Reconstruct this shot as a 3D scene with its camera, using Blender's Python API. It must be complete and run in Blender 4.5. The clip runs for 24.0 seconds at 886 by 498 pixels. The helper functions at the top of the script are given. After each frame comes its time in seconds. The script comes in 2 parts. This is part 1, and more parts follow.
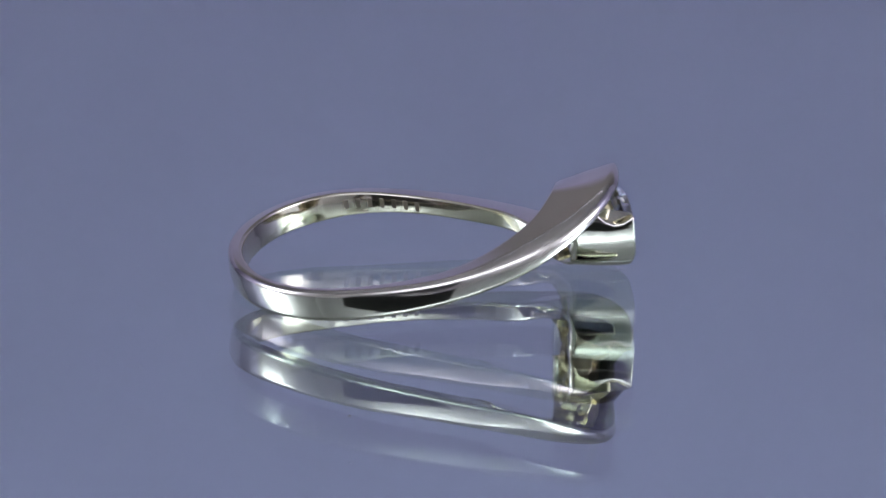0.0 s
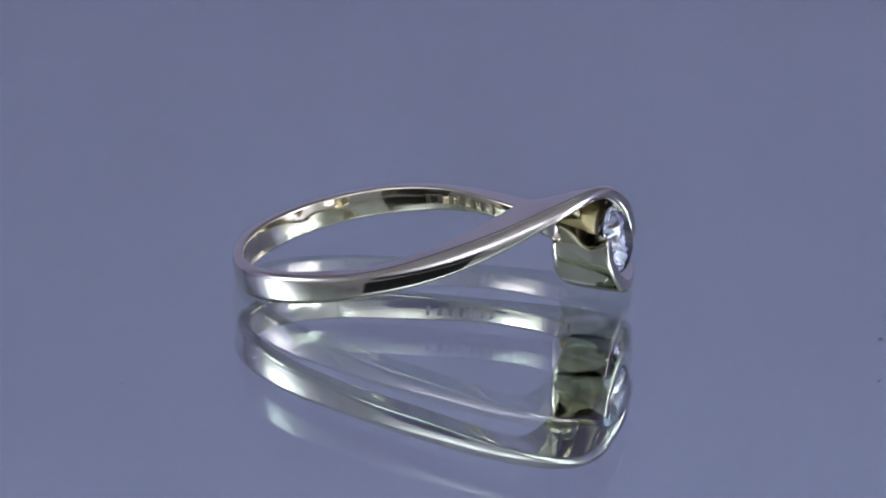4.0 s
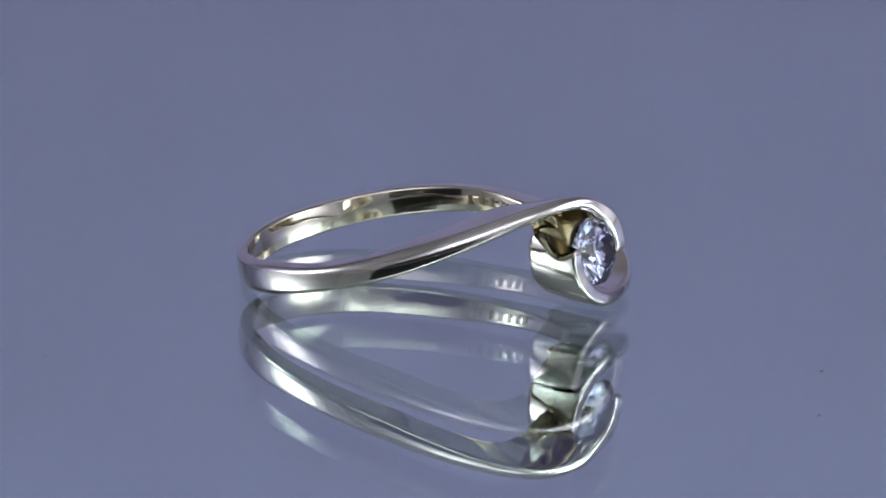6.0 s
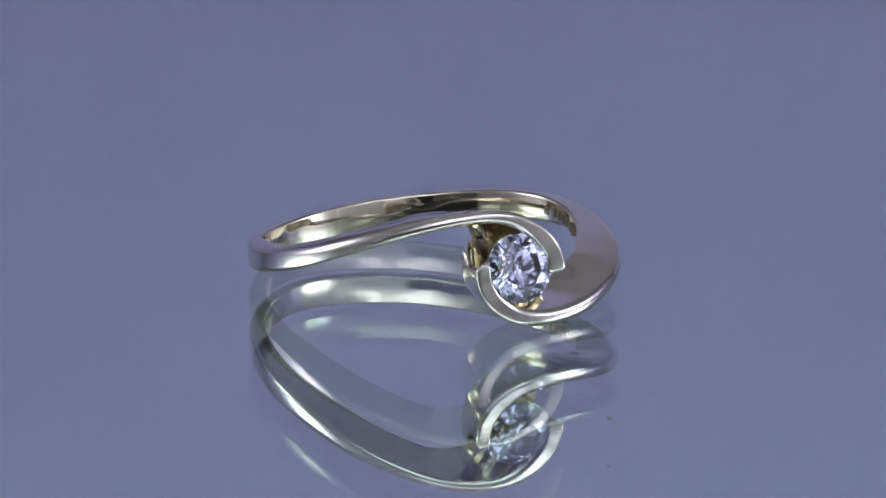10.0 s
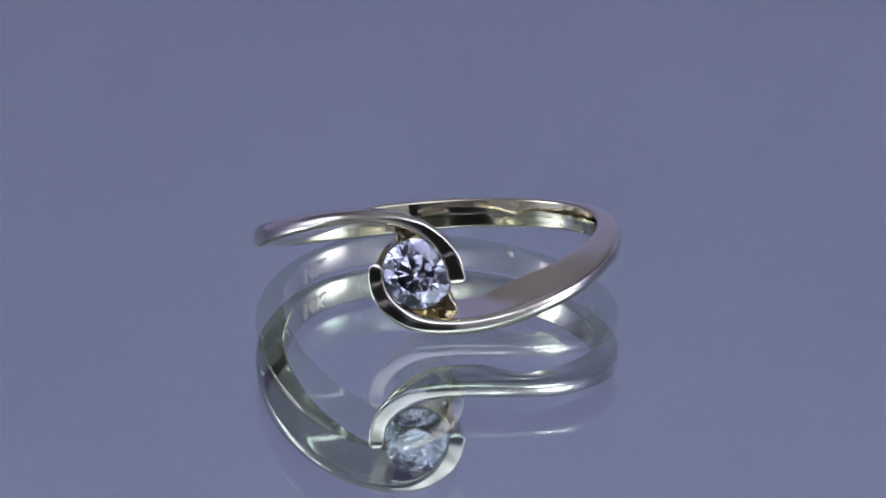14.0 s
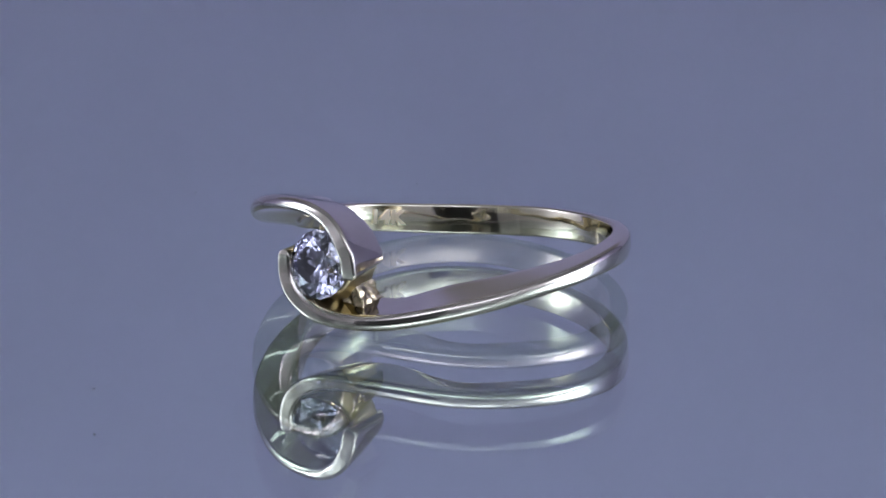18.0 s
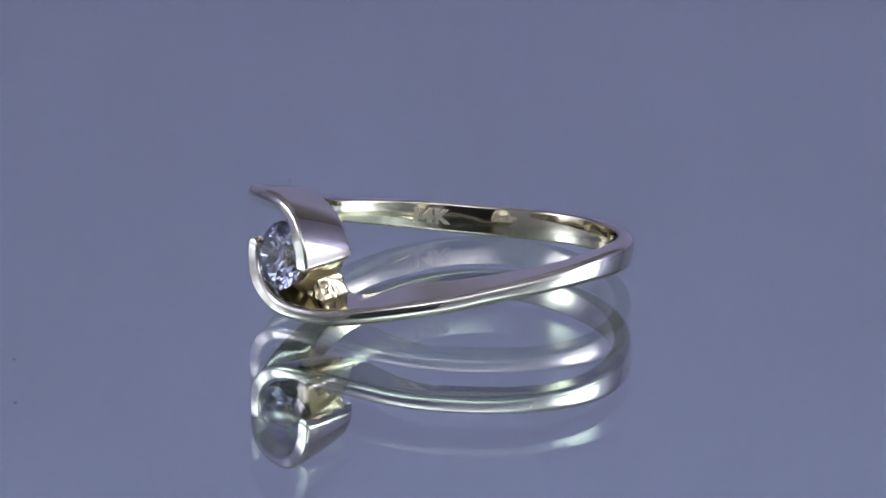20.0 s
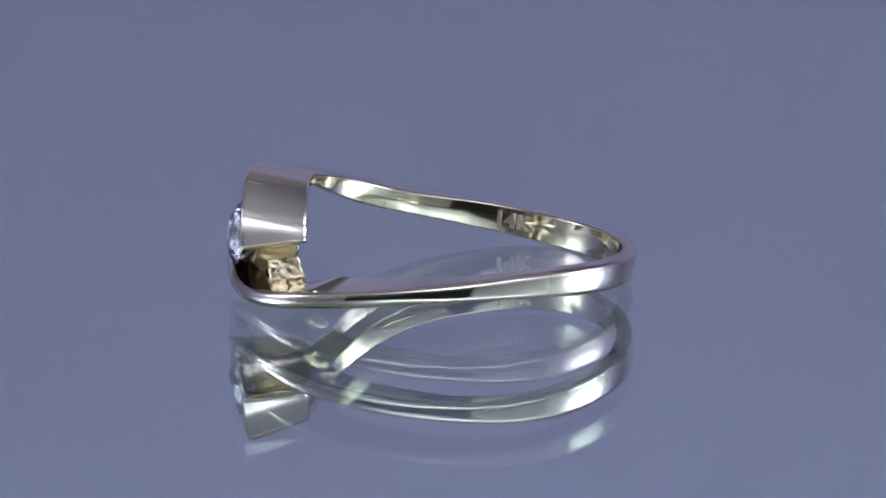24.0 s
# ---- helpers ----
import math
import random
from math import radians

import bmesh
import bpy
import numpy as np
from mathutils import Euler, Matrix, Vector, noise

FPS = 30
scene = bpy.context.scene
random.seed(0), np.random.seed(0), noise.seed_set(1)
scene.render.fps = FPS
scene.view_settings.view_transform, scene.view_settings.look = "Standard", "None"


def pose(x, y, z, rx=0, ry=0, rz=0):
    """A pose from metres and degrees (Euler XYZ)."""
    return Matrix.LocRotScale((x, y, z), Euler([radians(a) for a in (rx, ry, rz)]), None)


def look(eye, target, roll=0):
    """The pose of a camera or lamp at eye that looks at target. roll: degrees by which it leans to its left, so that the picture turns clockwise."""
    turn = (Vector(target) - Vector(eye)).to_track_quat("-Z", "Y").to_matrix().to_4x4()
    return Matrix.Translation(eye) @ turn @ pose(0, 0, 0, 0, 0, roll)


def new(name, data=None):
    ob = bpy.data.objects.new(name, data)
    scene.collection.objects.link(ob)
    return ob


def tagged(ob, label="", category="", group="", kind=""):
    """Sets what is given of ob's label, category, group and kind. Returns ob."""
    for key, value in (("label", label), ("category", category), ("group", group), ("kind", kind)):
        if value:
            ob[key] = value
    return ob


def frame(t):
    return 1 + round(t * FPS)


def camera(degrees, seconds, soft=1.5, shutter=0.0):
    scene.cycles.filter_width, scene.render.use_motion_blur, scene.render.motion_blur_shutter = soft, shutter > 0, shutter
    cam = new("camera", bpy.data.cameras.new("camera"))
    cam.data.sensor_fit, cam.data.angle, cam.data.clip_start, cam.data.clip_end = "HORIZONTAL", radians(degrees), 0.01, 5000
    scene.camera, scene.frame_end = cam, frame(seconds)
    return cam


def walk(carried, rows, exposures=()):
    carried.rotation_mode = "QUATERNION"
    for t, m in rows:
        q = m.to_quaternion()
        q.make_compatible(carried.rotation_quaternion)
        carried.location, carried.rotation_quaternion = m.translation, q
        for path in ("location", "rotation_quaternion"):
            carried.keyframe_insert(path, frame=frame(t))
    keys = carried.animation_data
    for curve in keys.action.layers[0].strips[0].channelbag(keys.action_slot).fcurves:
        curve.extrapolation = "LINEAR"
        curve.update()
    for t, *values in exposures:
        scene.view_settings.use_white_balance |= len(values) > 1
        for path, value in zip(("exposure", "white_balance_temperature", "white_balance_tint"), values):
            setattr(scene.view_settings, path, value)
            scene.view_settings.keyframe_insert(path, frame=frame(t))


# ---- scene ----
U = 0.01                      # one unit of the plan: a centimetre
SECONDS = 24.0
SPIN = 7.480                  # degrees a second, clockwise from above
ELEV = 15.8
DIST = 17.966 * U

# ---------------------------------------------------------------- camera
cam = camera(14.31, SECONDS, 1.7)
eye = Vector((0, -DIST * math.cos(radians(ELEV)), DIST * math.sin(radians(ELEV))))
side = Vector((1, 0, 0))
up = Vector((0, math.sin(radians(ELEV)), math.cos(radians(ELEV))))
aim = side * (19.88 / 350 * U) + up * (58.22 / 350 * U)
walk(cam, [(0.0, look(eye, aim)), (SECONDS, look(eye, aim))], [(0.0, 0.0), (SECONDS, 0.0)])

# ---------------------------------------------------------------- light
world = bpy.data.worlds.new("dim_room")
scene.world = world
world.use_nodes = True
world.node_tree.nodes["Background"].inputs["Color"].default_value = (0.8, 0.85, 1.0, 1)
world.node_tree.nodes["Background"].inputs["Strength"].default_value = 0.10


def area_lamp(name, eye, target, sx, sy, watts, colour):
    data = bpy.data.lights.new(name, "AREA")
    data.shape, data.size, data.size_y, data.energy, data.color = "RECTANGLE", sx, sy, watts, colour
    ob = new(name, data)
    ob.matrix_world = look(eye, target)
    return ob


COOL = (0.69, 0.72, 1.0)
# five unseen lamps: four turned to the fabric beside them, so that the tent glows with soft patches, one to the
# backdrop
area_lamp("lamp_west", (-0.25, 0.02, 0.125), (-0.3, 0.02, 0.125), 0.07, 0.12, 0.98, COOL)
area_lamp("lamp_east", (0.253, -0.01, 0.09), (0.3, -0.01, 0.09), 0.12, 0.05, 1.2, COOL)
# fill added to brighten the upper backdrop
area_lamp("lamp_back", (0.0, 0.20, 0.27), (0, 0.296, 0.18), 0.20, 0.03, 0.092, COOL)
area_lamp("lamp_front", (0.0, -0.11, 0.17), (0, -0.18, 0.18), 0.12, 0.05, 0.64, COOL)
area_lamp("lamp_corner", (0.175, -0.12, 0.205), (0.185, -0.18, 0.205), 0.13, 0.05, 0.5, COOL)


# ---------------------------------------------------------------- materials
def material(name):
    m = bpy.data.materials.new(name)
    m.use_nodes = True
    return m, m.node_tree.nodes, m.node_tree.links, m.node_tree.nodes["Principled BSDF"]


def textured(name, colour, rough, scale, amount, metal=0.0, bump=0.0, rough_var=0.0):
    """Colour and roughness varied by noise at two scales; coordinates in metres."""
    m, nodes, links, bsdf = material(name)
    at = nodes.new("ShaderNodeTexCoord")
    big, small = nodes.new("ShaderNodeTexNoise"), nodes.new("ShaderNodeTexNoise")
    big.inputs["Scale"].default_value, small.inputs["Scale"].default_value = scale, scale * 9
    big.inputs["Detail"].default_value = 4
    for n in (big, small):
        links.new(at.outputs["Object"], n.inputs["Vector"])
    both = nodes.new("ShaderNodeMix")
    both.inputs["Factor"].default_value = 0.4
    links.new(big.outputs["Fac"], both.inputs["A"])
    links.new(small.outputs["Fac"], both.inputs["B"])
    ramp = nodes.new("ShaderNodeMix")
    ramp.data_type = "RGBA"
    ramp.inputs["A"].default_value = (*[c * (1 - amount) for c in colour], 1)
    ramp.inputs["B"].default_value = (*[min(1, c * (1 + amount)) for c in colour], 1)
    links.new(both.outputs["Result"], ramp.inputs["Factor"])
    links.new(ramp.outputs["Result"], bsdf.inputs["Base Color"])
    bsdf.inputs["Metallic"].default_value = metal
    bsdf.inputs["Roughness"].default_value = rough
    if rough_var:
        span = nodes.new("ShaderNodeMapRange")
        span.inputs["To Min"].default_value, span.inputs["To Max"].default_value = rough - rough_var, rough + rough_var
        links.new(both.outputs["Result"], span.inputs["Value"])
        links.new(span.outputs["Result"], bsdf.inputs["Roughness"])
    if bump:
        b = nodes.new("ShaderNodeBump")
        b.inputs["Distance"].default_value, b.inputs["Strength"].default_value = bump, 1.0
        links.new(small.outputs["Fac"], b.inputs["Height"])
        links.new(b.outputs["Normal"], bsdf.inputs["Normal"])
    return m


def glass(name, colour, ior):
    m, nodes, links, bsdf = material(name)
    nodes.remove(bsdf)
    g = nodes.new("ShaderNodeBsdfGlass")
    g.inputs["Color"].default_value, g.inputs["IOR"].default_value, g.inputs["Roughness"].default_value = (*colour, 1), ior, 0.0
    links.new(g.outputs["BSDF"], nodes["Material Output"].inputs["Surface"])
    return m


WHITE_GOLD = textured("polished_white_gold", (0.81, 0.75, 0.60), 0.072, 500, 0.03, 1.0, 0.0, 0.02)
INNER_GOLD = textured("inner_white_gold", (0.73, 0.67, 0.485), 0.085, 400, 0.08, 1.0, 0.0, 0.03)
RAW_GOLD = textured("raw_yellow_gold", (0.56, 0.485, 0.27), 0.33, 700, 0.15, 1.0, 0.000012, 0.06)
POST_GOLD = textured("filed_gold", (0.60, 0.51, 0.30), 0.18, 700, 0.12, 1.0, 0.000012, 0.05)
STAMP = textured("stamped_gold", (0.86, 0.76, 0.56), 0.3, 900, 0.1, 1.0, 0.0, 0.1)
DARK_STAMP = textured("dark_engraving", (0.40, 0.35, 0.26), 0.35, 900, 0.2, 1.0, 0.0, 0.1)
DIAMOND = glass("diamond", (0.955, 0.962, 1.0), 2.42)
GLASS = glass("mirror_glass", (0.985, 1.0, 0.99), 1.5)
SILVER = textured("mirror_silver", (0.80, 0.90, 0.82), 0.0, 60, 0.01, 1.0)
RIM_PAINT = textured("dark_edge_paint", (0.10, 0.10, 0.11), 0.5, 120, 0.2)
BLUE_CARD = textured("blue_grey_card", (0.433, 0.415, 0.553), 0.9, 20, 0.04)
TENT = textured("white_tent_fabric", (0.42, 0.42, 0.41), 0.95, 30, 0.05)


def dimmed_upwards(name, low, high, z0, z1):
    """Card colour with a soft darkening painted in from its foot to its head."""
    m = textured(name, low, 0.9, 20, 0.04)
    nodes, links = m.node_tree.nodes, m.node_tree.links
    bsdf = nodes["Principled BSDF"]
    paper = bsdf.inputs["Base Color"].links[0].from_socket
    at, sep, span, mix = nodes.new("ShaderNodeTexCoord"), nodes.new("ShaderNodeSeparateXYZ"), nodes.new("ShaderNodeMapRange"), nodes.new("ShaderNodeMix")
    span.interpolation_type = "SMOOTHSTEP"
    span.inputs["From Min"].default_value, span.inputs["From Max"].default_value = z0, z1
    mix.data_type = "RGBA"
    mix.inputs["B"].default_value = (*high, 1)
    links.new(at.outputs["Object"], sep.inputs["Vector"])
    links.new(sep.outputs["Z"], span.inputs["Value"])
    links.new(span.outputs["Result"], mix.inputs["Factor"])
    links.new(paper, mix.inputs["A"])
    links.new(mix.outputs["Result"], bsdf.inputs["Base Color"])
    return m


# the dark grey head is painted in to dim what the ring's top faces reflect
DIMMED_CARD = dimmed_upwards("dimmed_card", (0.433, 0.415, 0.553), (0.227, 0.212, 0.197), 0.115, 0.20)
DARK_WALL = textured("dark_room_wall", (0.2, 0.2, 0.22), 0.9, 8, 0.2)
TABLE = textured("grey_table", (0.14, 0.14, 0.15), 0.6, 25, 0.1)
DUST = textured("dust", (0.22, 0.21, 0.20), 0.9, 4000, 0.3)


# ---------------------------------------------------------------- mesh helpers
def link(name, bm, mats, parent=None, smooth=True, label=""):
    me = bpy.data.meshes.new(name)
    bm.normal_update()
    bm.to_mesh(me)
    bm.free()
    for m in mats if isinstance(mats, (list, tuple)) else [mats]:
        me.materials.append(m)
    if smooth:
        me.polygons.foreach_set("use_smooth", [True] * len(me.polygons))
    ob = new(name, me)
    if parent is not None:
        ob.parent = parent
    if label:
        ob["label"] = label
    return ob


def part(name, bm, mat, parent, label="", smooth=True):
    return link(name, bm, mat, parent, smooth, label)


def box_bm(x0, x1, y0, y1, z0, z1):
    bm = bmesh.new()
    v = [bm.verts.new((x, y, z)) for x in (x0, x1) for y in (y0, y1) for z in (z0, z1)]
    for f in ((0, 1, 3, 2), (4, 6, 7, 5), (0, 4, 5, 1), (2, 3, 7, 6), (0, 2, 6, 4), (1, 5, 7, 3)):
        bm.faces.new([v[i] for i in f])
    bmesh.ops.recalc_face_normals(bm, faces=bm.faces)
    return bm


# ---------------------------------------------------------------- the setting
PLATE_T = 0.0039
BASE_T = 0.012


def slab(name, dims, mat):
    return tagged(link(name, box_bm(*dims), mat, smooth=False), kind="structure")


ZT = -PLATE_T - BASE_T - 0.0006
slab("table_top", (-0.7, 0.7, -0.7, 0.5, ZT - 0.03, ZT), TABLE)
slab("backdrop", (-0.3, 0.3, 0.296, 0.298, ZT, 0.318), DIMMED_CARD)
slab("wall_north", (-0.303, 0.303, 0.30, 0.303, ZT, 0.323), TENT)
slab("wall_west", (-0.303, -0.3, -0.18, 0.10, ZT, 0.32), TENT)
slab("wall_east", (0.3, 0.303, -0.18, 0.085, ZT, 0.32), TENT)
# unseen side cards, added so that the bright patches on the side walls end sharply
slab("backdrop_west", (-0.308, -0.305, 0.10, 0.30, ZT, 0.32), BLUE_CARD)
slab("backdrop_east", (0.305, 0.308, 0.085, 0.30, ZT, 0.32), BLUE_CARD)
slab("ceiling", (-0.303, 0.303, -0.183, 0.30, 0.32, 0.323), TENT)


def front_wall():
    """The tent's unseen front; its opening is cut for the dark patch that the ring reflects."""
    bm = bmesh.new()
    x0, x1, z0, z1 = -0.155, 0.05, 0.004, 0.077
    for dims in ((-0.303, x0, ZT, 0.32), (x1, 0.303, ZT, 0.32), (x0, x1, ZT, z0), (x0, x1, z1, 0.32)):
        piece = box_bm(dims[0], dims[1], -0.183, -0.18, dims[2], dims[3])
        me = bpy.data.meshes.new("piece")
        piece.to_mesh(me)
        piece.free()
        bm.from_mesh(me)
        bpy.data.meshes.remove(me)
    return bm


tagged(link("wall_front", front_wall(), TENT, smooth=False), kind="structure")
# unseen dark wall, added as the black that the ring reflects through the opening
slab("wall_south", (-0.7, 0.7, -0.702, -0.7, ZT, 1.0), DARK_WALL)


def turned(name, profile, mats, pick, parent=None, steps=160):
    """A body of revolution about z; pick gives the material of each ring of faces."""
    bm = bmesh.new()
    rings = []
    for r, z in profile:
        if r == 0:
            rings.append([bm.verts.new((0, 0, z))])
        else:
            rings.append([bm.verts.new((r * math.cos(2 * math.pi * i / steps), r * math.sin(2 * math.pi * i / steps), z)) for i in range(steps)])
    for k, (a, b) in enumerate(zip(rings, rings[1:])):
        for i in range(steps):
            j = (i + 1) % steps
            quad = [a[i % len(a)], a[j % len(a)], b[j % len(b)], b[i % len(b)]]
            seen = []
            for v in quad:
                if v not in seen:
                    seen.append(v)
            f = bm.faces.new(seen)
            f.material_index = pick[k]
    bmesh.ops.recalc_face_normals(bm, faces=bm.faces)
    return link(name, bm, mats, parent, False)


plate = tagged(new("mirror_turntable"), "round mirror glass turntable under the ring", "turntable")
PR = 0.105
turned("mirror_pane", [(0, 0), (PR - 0.0006, 0), (PR, -0.0006), (PR, -PLATE_T), (0, -PLATE_T)], [GLASS, SILVER], [0, 0, 0, 1], plate)
turned("base", [(0, -PLATE_T - 0.0003), (PR, -PLATE_T - 0.0003), (PR + 0.002, -PLATE_T - 0.002), (PR + 0.002, ZT + 0.002), (PR, ZT + 0.0002), (0, ZT + 0.0002)], [RIM_PAINT], [0] * 5, plate)


# ---------------------------------------------------------------- the ring
HEAD = 8.86                     # azimuth of the stone at the start
LEAN = 7.45
ROLL = 1.70
RING = Matrix.Translation((-0.0938 * U, 0.0238 * U, 0.192 * U)) @ Matrix.Rotation(radians(HEAD), 4, "Z") @ Matrix.Rotation(radians(-LEAN), 4, "Y") @ Matrix.Rotation(radians(ROLL), 4, "X") @ Matrix.Scale(U, 4)
RIM = 1.105


def smooth01(x):
    x = min(1.0, max(0.0, x))
    return x * x * (3 - 2 * x)


# Nodes of the two arms, from the tip round the stone and back along the shank: angle from the stone's axis,
# height, breadth, outer radius, depth, slant. The lower arm is written as if turned half round about that axis.
UPPER_HEAD = [
    (9.75, -0.063, 0.089, 1.108, 0.346, 10),
    (9.35, -0.013, 0.087, 1.116, 0.346, 10),
    (8.75, 0.048, 0.085, 1.116, 0.355, 10),
    (7.05, 0.108, 0.083, 1.114, 0.352, 10),
    (4.85, 0.161, 0.077, 1.102, 0.348, 10),
    (1.85, 0.206, 0.074, 1.09, 0.343, 10),
    (-1.49, 0.24, 0.069, 1.088, 0.338, 10),
    (-7.89, 0.267, 0.067, 1.078, 0.336, 9),
    (-19.13, 0.262, 0.067, 1.078, 0.331, 7),
]
UPPER_ARM = [
    (-35, 0.209, 0.08, 1.046, 0.299, 3),
    (-51, 0.149, 0.104, 1.009, 0.243, 0),
    (-66, 0.094, 0.121, 0.971, 0.196, 0),
    (-85, 0.047, 0.121, 0.946, 0.146, 0),
    (-101, 0.028, 0.137, 0.935, 0.112, 0),
    (-116, 0.017, 0.152, 0.94, 0.083, 0),
    (-138, 0.007, 0.159, 0.947, 0.065, 0),
    (-160, 0.022, 0.161, 0.947, 0.066, 0),
    (-180, 0.044, 0.16, 0.941, 0.078, 0),
]
LOWER_HEAD = [
    (10.35, -0.046, 0.073, 1.128, 0.316, 10),
    (10.75, 0, 0.076, 1.123, 0.318, 10),
    (10.45, 0.062, 0.079, 1.12, 0.323, 10),
    (9.15, 0.127, 0.081, 1.119, 0.34, 10),
    (6.75, 0.182, 0.083, 1.112, 0.332, 10),
    (3.55, 0.226, 0.083, 1.103, 0.327, 10),
    (-0.31, 0.256, 0.082, 1.101, 0.326, 10),
    (-7.31, 0.274, 0.082, 1.087, 0.329, 10),
    (-18.87, 0.263, 0.085, 1.073, 0.328, 11),
]
LOWER_ARM = [
    (-35, 0.202, 0.091, 1.033, 0.287, 14),
    (-51, 0.147, 0.096, 0.982, 0.243, 13),
    (-66, 0.084, 0.097, 0.937, 0.206, 8),
    (-85, 0.015, 0.099, 0.919, 0.154, 2),
    (-101, -0.027, 0.121, 0.918, 0.118, 0),
    (-116, -0.049, 0.141, 0.923, 0.101, 0),
    (-138, -0.059, 0.148, 0.932, 0.09, 0),
    (-160, -0.052, 0.154, 0.938, 0.086, 0),
    (-180, -0.044, 0.16, 0.941, 0.078, 0),
]


def arm_nodes(upper):
    return UPPER_HEAD + UPPER_ARM if upper else LOWER_HEAD + LOWER_ARM


def spline(rows, per):
    """Catmull-Rom through the rows, with chord-length knots."""
    rows = np.array(rows, float)
    w = np.array([1 / 57.3, 1, 1, 1, 1, 0.0])
    knots = np.concatenate([[0], np.cumsum(np.sqrt(np.maximum(1e-9, np.linalg.norm(np.diff(rows * w, axis=0), axis=1))))])
    slopes = np.zeros_like(rows)
    for i in range(1, len(rows) - 1):
        h0, h1 = knots[i] - knots[i - 1], knots[i + 1] - knots[i]
        slopes[i] = ((rows[i] - rows[i - 1]) / h0 * h1 + (rows[i + 1] - rows[i]) / h1 * h0) / (h0 + h1)
    slopes[0], slopes[-1] = (rows[1] - rows[0]) / (knots[1] - knots[0]), (rows[-1] - rows[-2]) / (knots[-1] - knots[-2])
    out = []
    for i in range(len(rows) - 1):
        h = knots[i + 1] - knots[i]
        for k in range(per):
            s = k / per
            out.append((2 * s**3 - 3 * s**2 + 1) * rows[i] + (s**3 - 2 * s**2 + s) * h * slopes[i] + (3 * s**2 - 2 * s**3) * rows[i + 1] + (s**3 - s**2) * h * slopes[i + 1])
    out.append(rows[-1])
    return out


def outline(b, a, upper, lower, puff_u=0.0, puff_l=0.0, crown=0.0, comfort=0.0, inner=0.016, n=13):
    """A rounded rectangle, b broad (first axis), a deep (second axis, from 0 inwards); the two outer edges have fillets of their own."""
    pts = []
    for sx, sy, (fb, fa), q0 in ((1, 0, upper, 0), (-1, 0, lower, 90), (-1, 1, (inner, inner), 180), (1, 1, (inner, inner), 270)):
        fb, fa = min(fb, 0.92 * b if sy == 0 else 0.3 * b), min(fa, 0.9 * a if sy == 0 else 0.3 * a)
        cx, cy = sx * (b / 2 - fb), -fa if sy == 0 else -a + fa
        for i in range(n):
            q = radians(q0 + 90 * i / (n - 1))
            pts.append((cx + fb * math.cos(q), cy + fa * math.sin(q)))
    # further points along the four flats
    full = []
    for i, p in enumerate(pts):
        full.append(p)
        if i % n == n - 1:
            q = pts[(i + 1) % len(pts)]
            swell = 0.12 * max(0, b - 0.08) ** 1.5 + crown if i == n - 1 else -comfort if i == 3 * n - 1 else 0.0
            full += [(p[0] + (q[0] - p[0]) * k / 6, p[1] + (q[1] - p[1]) * k / 6 + swell * 4 * k / 6 * (1 - k / 6)) for k in range(1, 6)]
    # both sides bulge over their whole depth
    out = []
    for u, v in full:
        s = min(1.0, max(0.0, -v / a))
        bulge = 4 * s * (1 - s)
        out.append((u + bulge * (puff_u * max(0, 2 * u / b) - puff_l * max(0, -2 * u / b)), v))
    return out


def band_rows():
    half = [tuple(r) for r in spline(arm_nodes(True), 9)]
    # the lower arm mirrors the upper one, turned half round about the stone's axis
    other = [(-p, -z, b, r, a, -s) for p, z, b, r, a, s in reversed(spline(arm_nodes(False), 9)[:-1])]
    rows = np.array(half + [(p - 360, z, b, r, a, s) for p, z, b, r, a, s in other])
    # even out the joints between the pieces of the curve
    for _ in range(16):
        rows[1:-1] += 0.5 * (0.5 * (rows[:-2] + rows[2:]) - rows[1:-1])
    rows = [tuple(float(v) for v in row) for row in rows]
    return rows[:len(half)], rows


COMFORT = 0.005                # the inside swells a little across its breadth


def edge_tilt(p):
    """How far the band's section is turned, at the middle of either arm."""
    return 0.14 * math.exp(-((p + 92) / 24) ** 2) - 0.04 * math.exp(-((p + 268) / 24) ** 2)


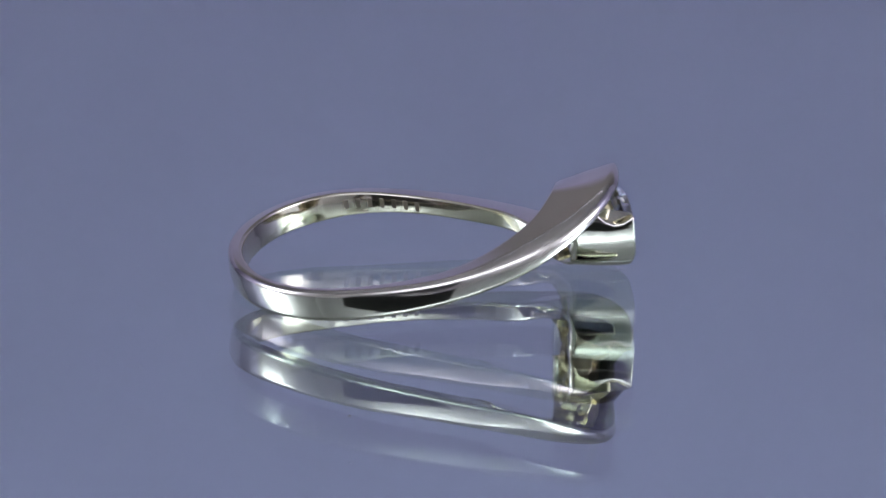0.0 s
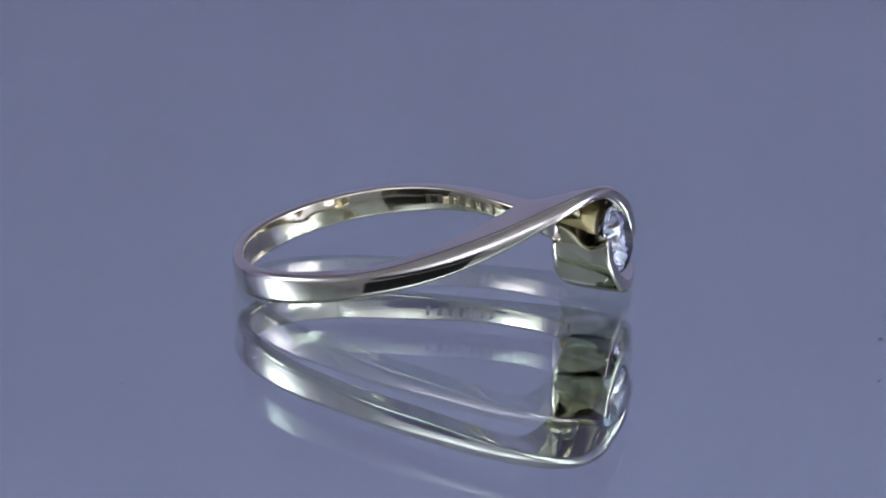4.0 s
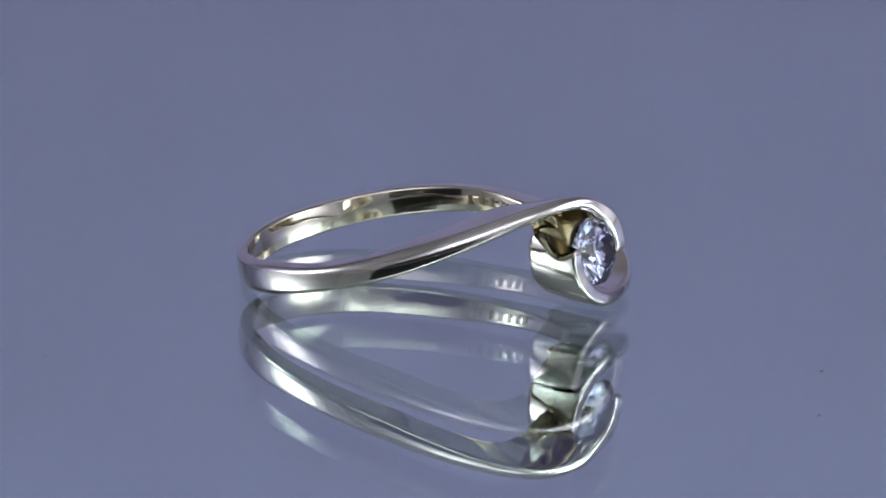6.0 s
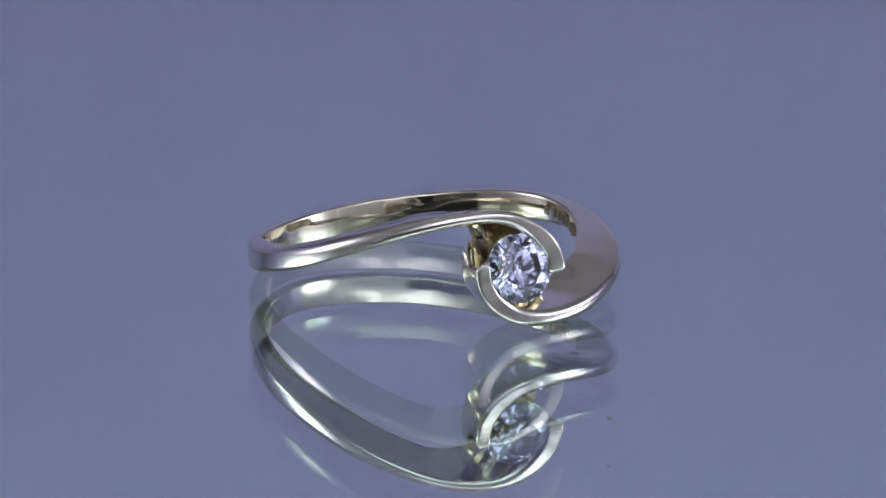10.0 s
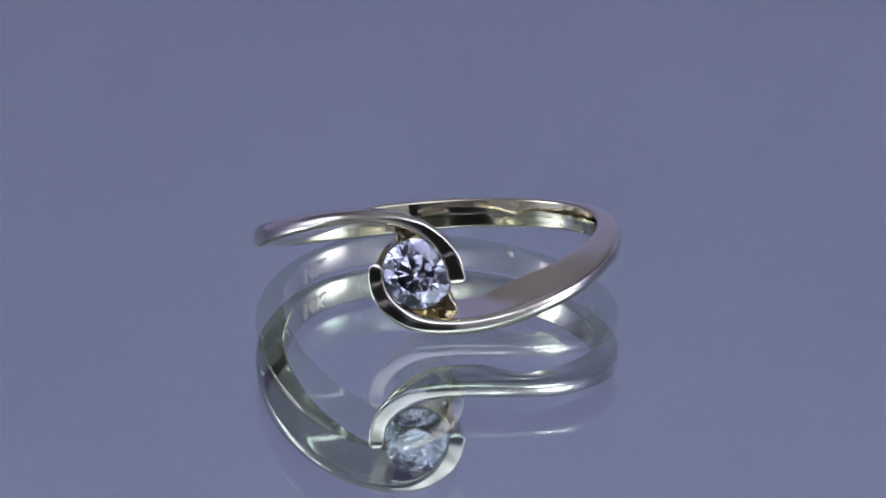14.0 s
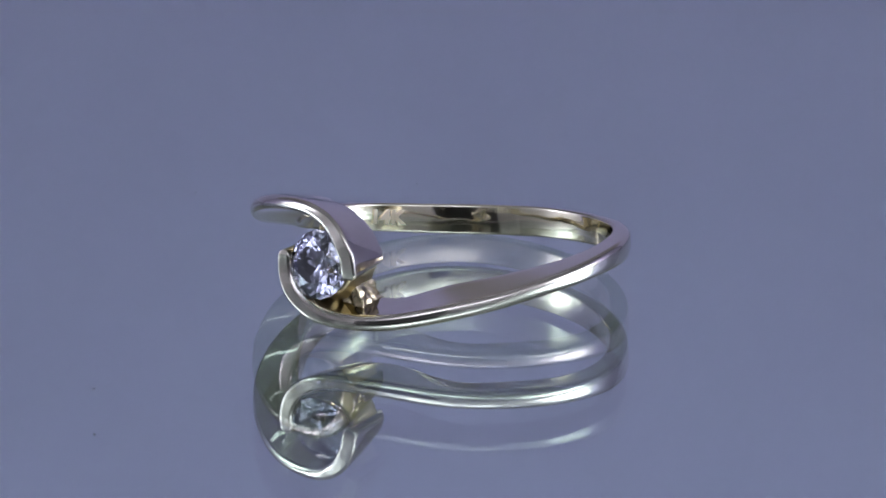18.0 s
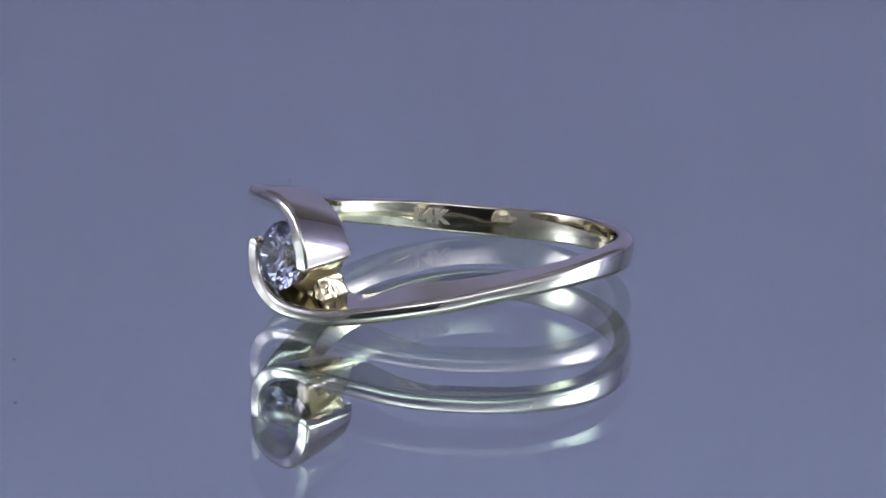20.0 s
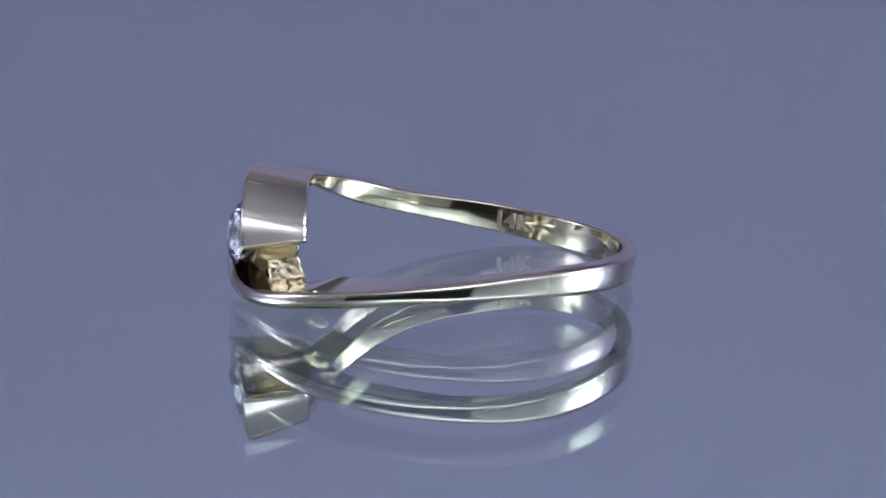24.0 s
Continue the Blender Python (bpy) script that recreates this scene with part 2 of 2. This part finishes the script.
def band():
    half, rows = band_rows()
    spots, dirs = [], []
    for p, z, b, r, a, s in rows:
        q = radians(p)
        spots.append(Vector((r * math.cos(q), r * math.sin(q), z)))
        rel = (p + 180) % 360 - 180
        qd = radians(rel * smooth01((abs(rel) - 10) / 40))
        dirs.append(Vector((math.cos(qd), math.sin(qd), 0)))
    bm = bmesh.new()
    loops = []
    for i, (p, z, b, r, a, s) in enumerate(rows):
        t = (spots[min(i + 1, len(rows) - 1)] - spots[max(i - 1, 0)]).normalized()
        d = (dirs[i] - t * dirs[i].dot(t)).normalized()
        n = t.cross(d).normalized()
        # the slant leans the depth of the arm
        d2 = (d + n * math.tan(radians(s))).normalized()
        far = smooth01((i - len(half) * 0.75) / (len(half) * 0.5))
        head = smooth01((88 - abs((p + 180) % 360 - 180)) / 35) * smooth01((min(i, len(rows) - 1 - i) - 45) / 58)
        end = min(i, len(rows) - 1 - i)
        lean_u, lean_l = head * (1 - far), head * far
        rim = 0.015 + 0.018 * smooth01((end - 22) / 48)
        upper = (rim + 0.039 * lean_u - 0.018 * lean_l, rim + 0.055 * lean_u - 0.014 * lean_l)
        lower = (rim + 0.039 * lean_l - 0.018 * lean_u, rim + 0.055 * lean_l - 0.014 * lean_u)
        shrink = max(0.3, math.sqrt(1 - (1 - min(end, 6) / 6) ** 2))
        near_tip = smooth01(1 - end / 28)
        swell = 0.006 * smooth01((95 - end) / 45)
        swell_u, swell_l = swell * (1 - far), swell * far
        loop = []
        back = smooth01((abs((p + 180) % 360 - 180) - 55) / 25)
        for u, v in outline(b, a, upper, lower, swell_u, swell_l, 0.0, COMFORT * back, 0.016 + 0.02 * smooth01((60 - end) / 30)):
            v -= u * edge_tilt(p)
            # the upper tip is cut back towards the inside; the lower one has a notch behind its lip and reaches further inside
            deep = min(1.0, max(0.0, -v / a))
            if i < len(half):
                cut = -0.004 * deep
            else:
                cut = 0.045 * smooth01((deep - 0.35) / 0.6) - 0.045 * math.sin(math.pi * min(1.0, deep / 0.62))
            at = spots[i] + n * u * shrink + d2 * (v - (1 - shrink) * 0.02) + t * (cut * near_tip)
            # the inside was polished by hand and is not quite true
            if v < -a * 0.6:
                rel = (p + 180) % 360 - 180
                dent = math.exp(-((rel + 145) / 4) ** 2) + math.exp(-((rel - 159) / 4) ** 2)
                at += d * dent * 0.009 * noise.noise(at * 17)
                at += d * back * 0.0028 * noise.noise(at * 8) + d * back * 0.0004 * noise.noise(at * 24)
            loop.append(bm.verts.new(at))
        loops.append(loop)
    m = len(loops[0])
    for k, (a, b) in enumerate(zip(loops, loops[1:])):
        off_head = abs((rows[k][0] + 180) % 360 - 180) > 48
        for i in range(m):
            f = bm.faces.new((a[i], a[(i + 1) % m], b[(i + 1) % m], b[i]))
            # the finger side of the band has a darker, yellower, slightly rougher gold
            f.material_index = int(off_head and m * 0.52 < i < m * 0.91)
    bm.faces.new(loops[0]), bm.faces.new(loops[-1])
    bmesh.ops.recalc_face_normals(bm, faces=bm.faces)
    bm.transform(RING)
    return bm


def brilliant(radius):
    """A round brilliant, its table facing +x, its girdle at x = 0."""
    pts = []

    def ringpts(count, r, x, turn):
        for i in range(count):
            q = 2 * math.pi * (i + turn) / count
            pts.append((x, r * math.cos(q), r * math.sin(q)))

    ringpts(8, 0.56 * radius, 0.32 * radius, 0.5)
    ringpts(8, 0.80 * radius, 0.1985 * radius, 0)
    ringpts(16, radius, 0.02 * radius, 0)
    ringpts(16, radius, -0.02 * radius, 0)
    ringpts(8, 0.26 * radius, -0.6735 * radius, 0)
    pts.append((-0.88 * radius, 0, 0))
    bm = bmesh.new()
    vs = [bm.verts.new(p) for p in pts]
    bmesh.ops.convex_hull(bm, input=vs)
    bmesh.ops.dissolve_limit(bm, angle_limit=radians(1.0), verts=bm.verts, edges=bm.edges)
    bmesh.ops.recalc_face_normals(bm, faces=bm.faces)
    return bm


ring = tagged(new("ring"), "polished white gold bypass ring with one round diamond", "ring")
part("band", band(), [WHITE_GOLD, INNER_GOLD], ring)
bm = brilliant(0.171)
bm.transform(RING @ Matrix.Translation((RIM - 0.034, -0.011, -0.006)) @ Matrix.Rotation(radians(-5), 4, "Y") @ Matrix.Rotation(radians(11), 4, "X"))
part("diamond", bm, DIAMOND, ring, "clear round brilliant-cut diamond", smooth=False)


def seat():
    """The bearing below the stone: a thick tube about the stone's axis, drawn in below the girdle and left as it was cast."""
    bm = bmesh.new()
    n, rings = 96, []
    prof = [(-0.085, 0.142), (-0.11, 0.151), (-0.135, 0.153), (-0.165, 0.152), (-0.195, 0.149), (-0.225, 0.148), (-0.255, 0.146), (-0.285, 0.142), (-0.305, 0.134), (-0.308, 0.122), (-0.20, 0.128), (-0.115, 0.137)]
    for k, (x, r) in enumerate(prof):
        row = []
        for i in range(n):
            q = 2 * math.pi * i / n
            c = Vector((x * 4.5, math.cos(q) * 1.6, math.sin(q) * 1.6))
            # broad crumpled facets, sharper towards the inside of the ring
            cell = noise.voronoi(c * 1.5)[0]
            j = 0.7 * (cell[1] - cell[0]) + 0.5 * noise.noise(c * 2.6)
            deep = smooth01((-x - 0.08) / 0.1)
            rr = r + 0.022 * (j - 0.25) * (0.25 + deep)
            stretch = 1.0 + 0.28 * deep
            row.append(bm.verts.new((RIM + x + 0.008 * j, rr * math.cos(q), stretch * rr * math.sin(q))))
        rings.append(row)
    rings.append(rings[0])
    for a, b in zip(rings, rings[1:]):
        for i in range(n):
            bm.faces.new((a[i], a[(i + 1) % n], b[(i + 1) % n], b[i]))
    bmesh.ops.recalc_face_normals(bm, faces=bm.faces)
    bm.transform(RING)
    return bm


part("stone_seat", seat(), RAW_GOLD, ring, "rough yellow gold stone seat")


def post(side):
    """The cast stub between the arms at the inner end of the head: stepped, with file cuts across it and a flared foot."""
    bm = box_bm(0, 1, 0, 1, 0, 1)
    bmesh.ops.subdivide_edges(bm, edges=bm.edges, cuts=15, use_grid_fill=True)
    broad = 0.098 if side > 0 else 0.085
    for v in bm.verts:
        x, y, z = v.co
        foot = (1 - z) ** 3
        # x runs outwards along the stone's axis, y away from it, z from the foot to the arm above
        px = RIM - 0.335 + 0.165 * x - (0.045 if side > 0 else 0.015) * foot * (1 - x) + 0.035 * z * (1 - x) + 0.01 * z * x - (0.0 if side > 0 else 0.028) * foot * x
        py = 0.030 + broad * y * (1 + 0.42 * foot - 0.22 * z)
        pz = -0.218 + (0.285 if side > 0 else 0.26) * z
        p = Vector((px, py, pz))
        cell = noise.voronoi(p * 17 + Vector((3, 1, side)))[0]
        p += 0.016 * noise.noise_vector(p * 9 + Vector((3, 1, side))) + Vector((-1, 1, 0)) * 0.022 * (cell[1] - cell[0] - 0.3)
        # two cuts across the stub and finer marks of the file
        for at, wide, cut in ((0.80, 0.045, 0.016), (0.52, 0.03, 0.014), (0.36, 0.022, 0.008), (0.20, 0.022, 0.007)):
            dip = cut * math.exp(-((z - at - 0.05 * (x - 0.5)) / wide) ** 2)
            p.y -= dip * y
            p.x += dip * (1 - x)
        v.co = Vector((p.x, p.y * side, p.z * side))
    bmesh.ops.recalc_face_normals(bm, faces=bm.faces)
    bm.transform(RING)
    return bm


part("seat_post", post(1), POST_GOLD, ring, "rough yellow gold block under the stone")
part("seat_post", post(-1), POST_GOLD, ring, "rough yellow gold block under the stone")


INNER_ROWS = band_rows()[1][70:-70]


def inside(psi):
    """Middle height, inner radius, breadth of the flat and tilt of the inner face at an angle from the stone."""
    a = -(-psi % 360)
    k = min(range(1, len(INNER_ROWS)), key=lambda i: abs(INNER_ROWS[i][0] + INNER_ROWS[i - 1][0] - 2 * a))
    r0, r1 = INNER_ROWS[k - 1], INNER_ROWS[k]
    f = min(1.0, max(0.0, (a - r0[0]) / (r1[0] - r0[0])))
    z, b, r, depth = [r0[i] + (r1[i] - r0[i]) * f for i in (1, 2, 3, 4)]
    return z, r - depth, b - 0.032, edge_tilt(a)


def on_inside(u, v, proud, psi):
    """A place on the inner face, u along the reading direction, v upwards."""
    r = inside(psi)[1]
    q = radians(psi) - u / r
    z, r, flat, tilt = inside(math.degrees(q))
    rr = r - tilt * v - proud - COMFORT * max(0, 1 - (2 * v / flat) ** 2)
    return Vector((rr * math.cos(q), rr * math.sin(q), z + v))


def hallmark():
    data = bpy.data.curves.new("hallmark", "FONT")
    data.body, data.size, data.align_x, data.align_y, data.extrude, data.bevel_depth = "14K", 0.118, "CENTER", "CENTER", 0.004, 0.0025
    data.space_character, data.offset = 1.06, 0.003
    flat = bpy.data.objects.new("flat", data)
    me = bpy.data.meshes.new_from_object(flat)
    bm = bmesh.new()
    bm.from_mesh(me)
    bpy.data.objects.remove(flat)
    bpy.data.meshes.remove(me)
    for v in bm.verts:
        v.co = on_inside(v.co.x, 0.86 * v.co.y, v.co.z + 0.004, -122.4)
    bmesh.ops.recalc_face_normals(bm, faces=bm.faces)
    bm.transform(RING)
    return bm


part("hallmark", hallmark(), STAMP, ring, "raised 14K hallmark inside the band", smooth=False)

# the maker's mark: seven small plain bars
for k in range(7):
    bm = box_bm(-0.011, 0.011, -0.024, 0.024, -0.006, 0.0085)
    for v in bm.verts:
        v.co = on_inside(v.co.x + (k - 3) * 0.062, v.co.y + 0.004, v.co.z, 93.5)
    bm.transform(RING)
    part("engraved_bar", bm, DARK_STAMP, ring, "dark engraved bar inside the band", smooth=False)

# lumps added in place of the bright gold hollow where the upper arm leaves the head
for psi, height, size in ((-31.0, -0.022, 0.012), (-35.0, -0.018, 0.009)):
    bm = bmesh.new()
    bmesh.ops.create_icosphere(bm, subdivisions=3, radius=1)
    for v in bm.verts:
        c = v.co * (1 + 0.3 * noise.noise(v.co * 1.6 + Vector((psi, 0, 0))))
        v.co = on_inside(c.x * size * 1.7, height + c.y * size, c.z * size * 0.9, psi)
    bm.transform(RING)
    part("casting_bead", bm, POST_GOLD, ring, "small lump standing in for a bright gold hollow")

# lay the ring on the glass
low = min(v.co.z for o in ring.children for v in o.data.vertices)
for o in ring.children:
    o.data.transform(Matrix.Translation((0, 0, -low)))

# ---------------------------------------------------------------- dust on the glass
specks = []
SPOTS = ((-1.37, -1.474, 0.008), (-0.37, -2.22, 0.010), (2.388, 0.174, 0.0125), (-1.006, 1.522, 0.0035), (-1.916, -0.68, 0.0035), (-1.367, -0.045, 0.0055))
for k, (x, y, size) in enumerate(SPOTS):
    bm = bmesh.new()
    bmesh.ops.create_icosphere(bm, subdivisions=2, radius=1)
    for v in bm.verts:
        c = v.co
        c *= 1 + 0.35 * noise.noise(c * 1.7 + Vector((k * 5.1, 0, 0)))
        v.co = Vector((c.x * size * U, c.y * size * 0.75 * U, max(c.z, -0.8) * size * 0.5 * U))
    low = min(v.co.z for v in bm.verts)
    bm.transform(Matrix.Translation((0, 0, -low)))
    ob = tagged(link("dust_speck", bm, DUST), "tiny dark speck of dust on the mirror glass", "dust speck", "specks on the mirror")
    ob.matrix_basis = pose(x * U, y * U, 0, 0, 0, 40 * k)
    specks.append(ob)


def motions():
    times = [0.0, 0.1, 0.2] + [0.5 * k for k in range(1, 48)] + [23.8, 23.9, 24.0]
    for ob in [ring, plate] + specks:
        base = ob.matrix_basis.copy()
        walk(ob, [(t, pose(0, 0, 0, 0, 0, -SPIN * t) @ base) for t in times])


motions()
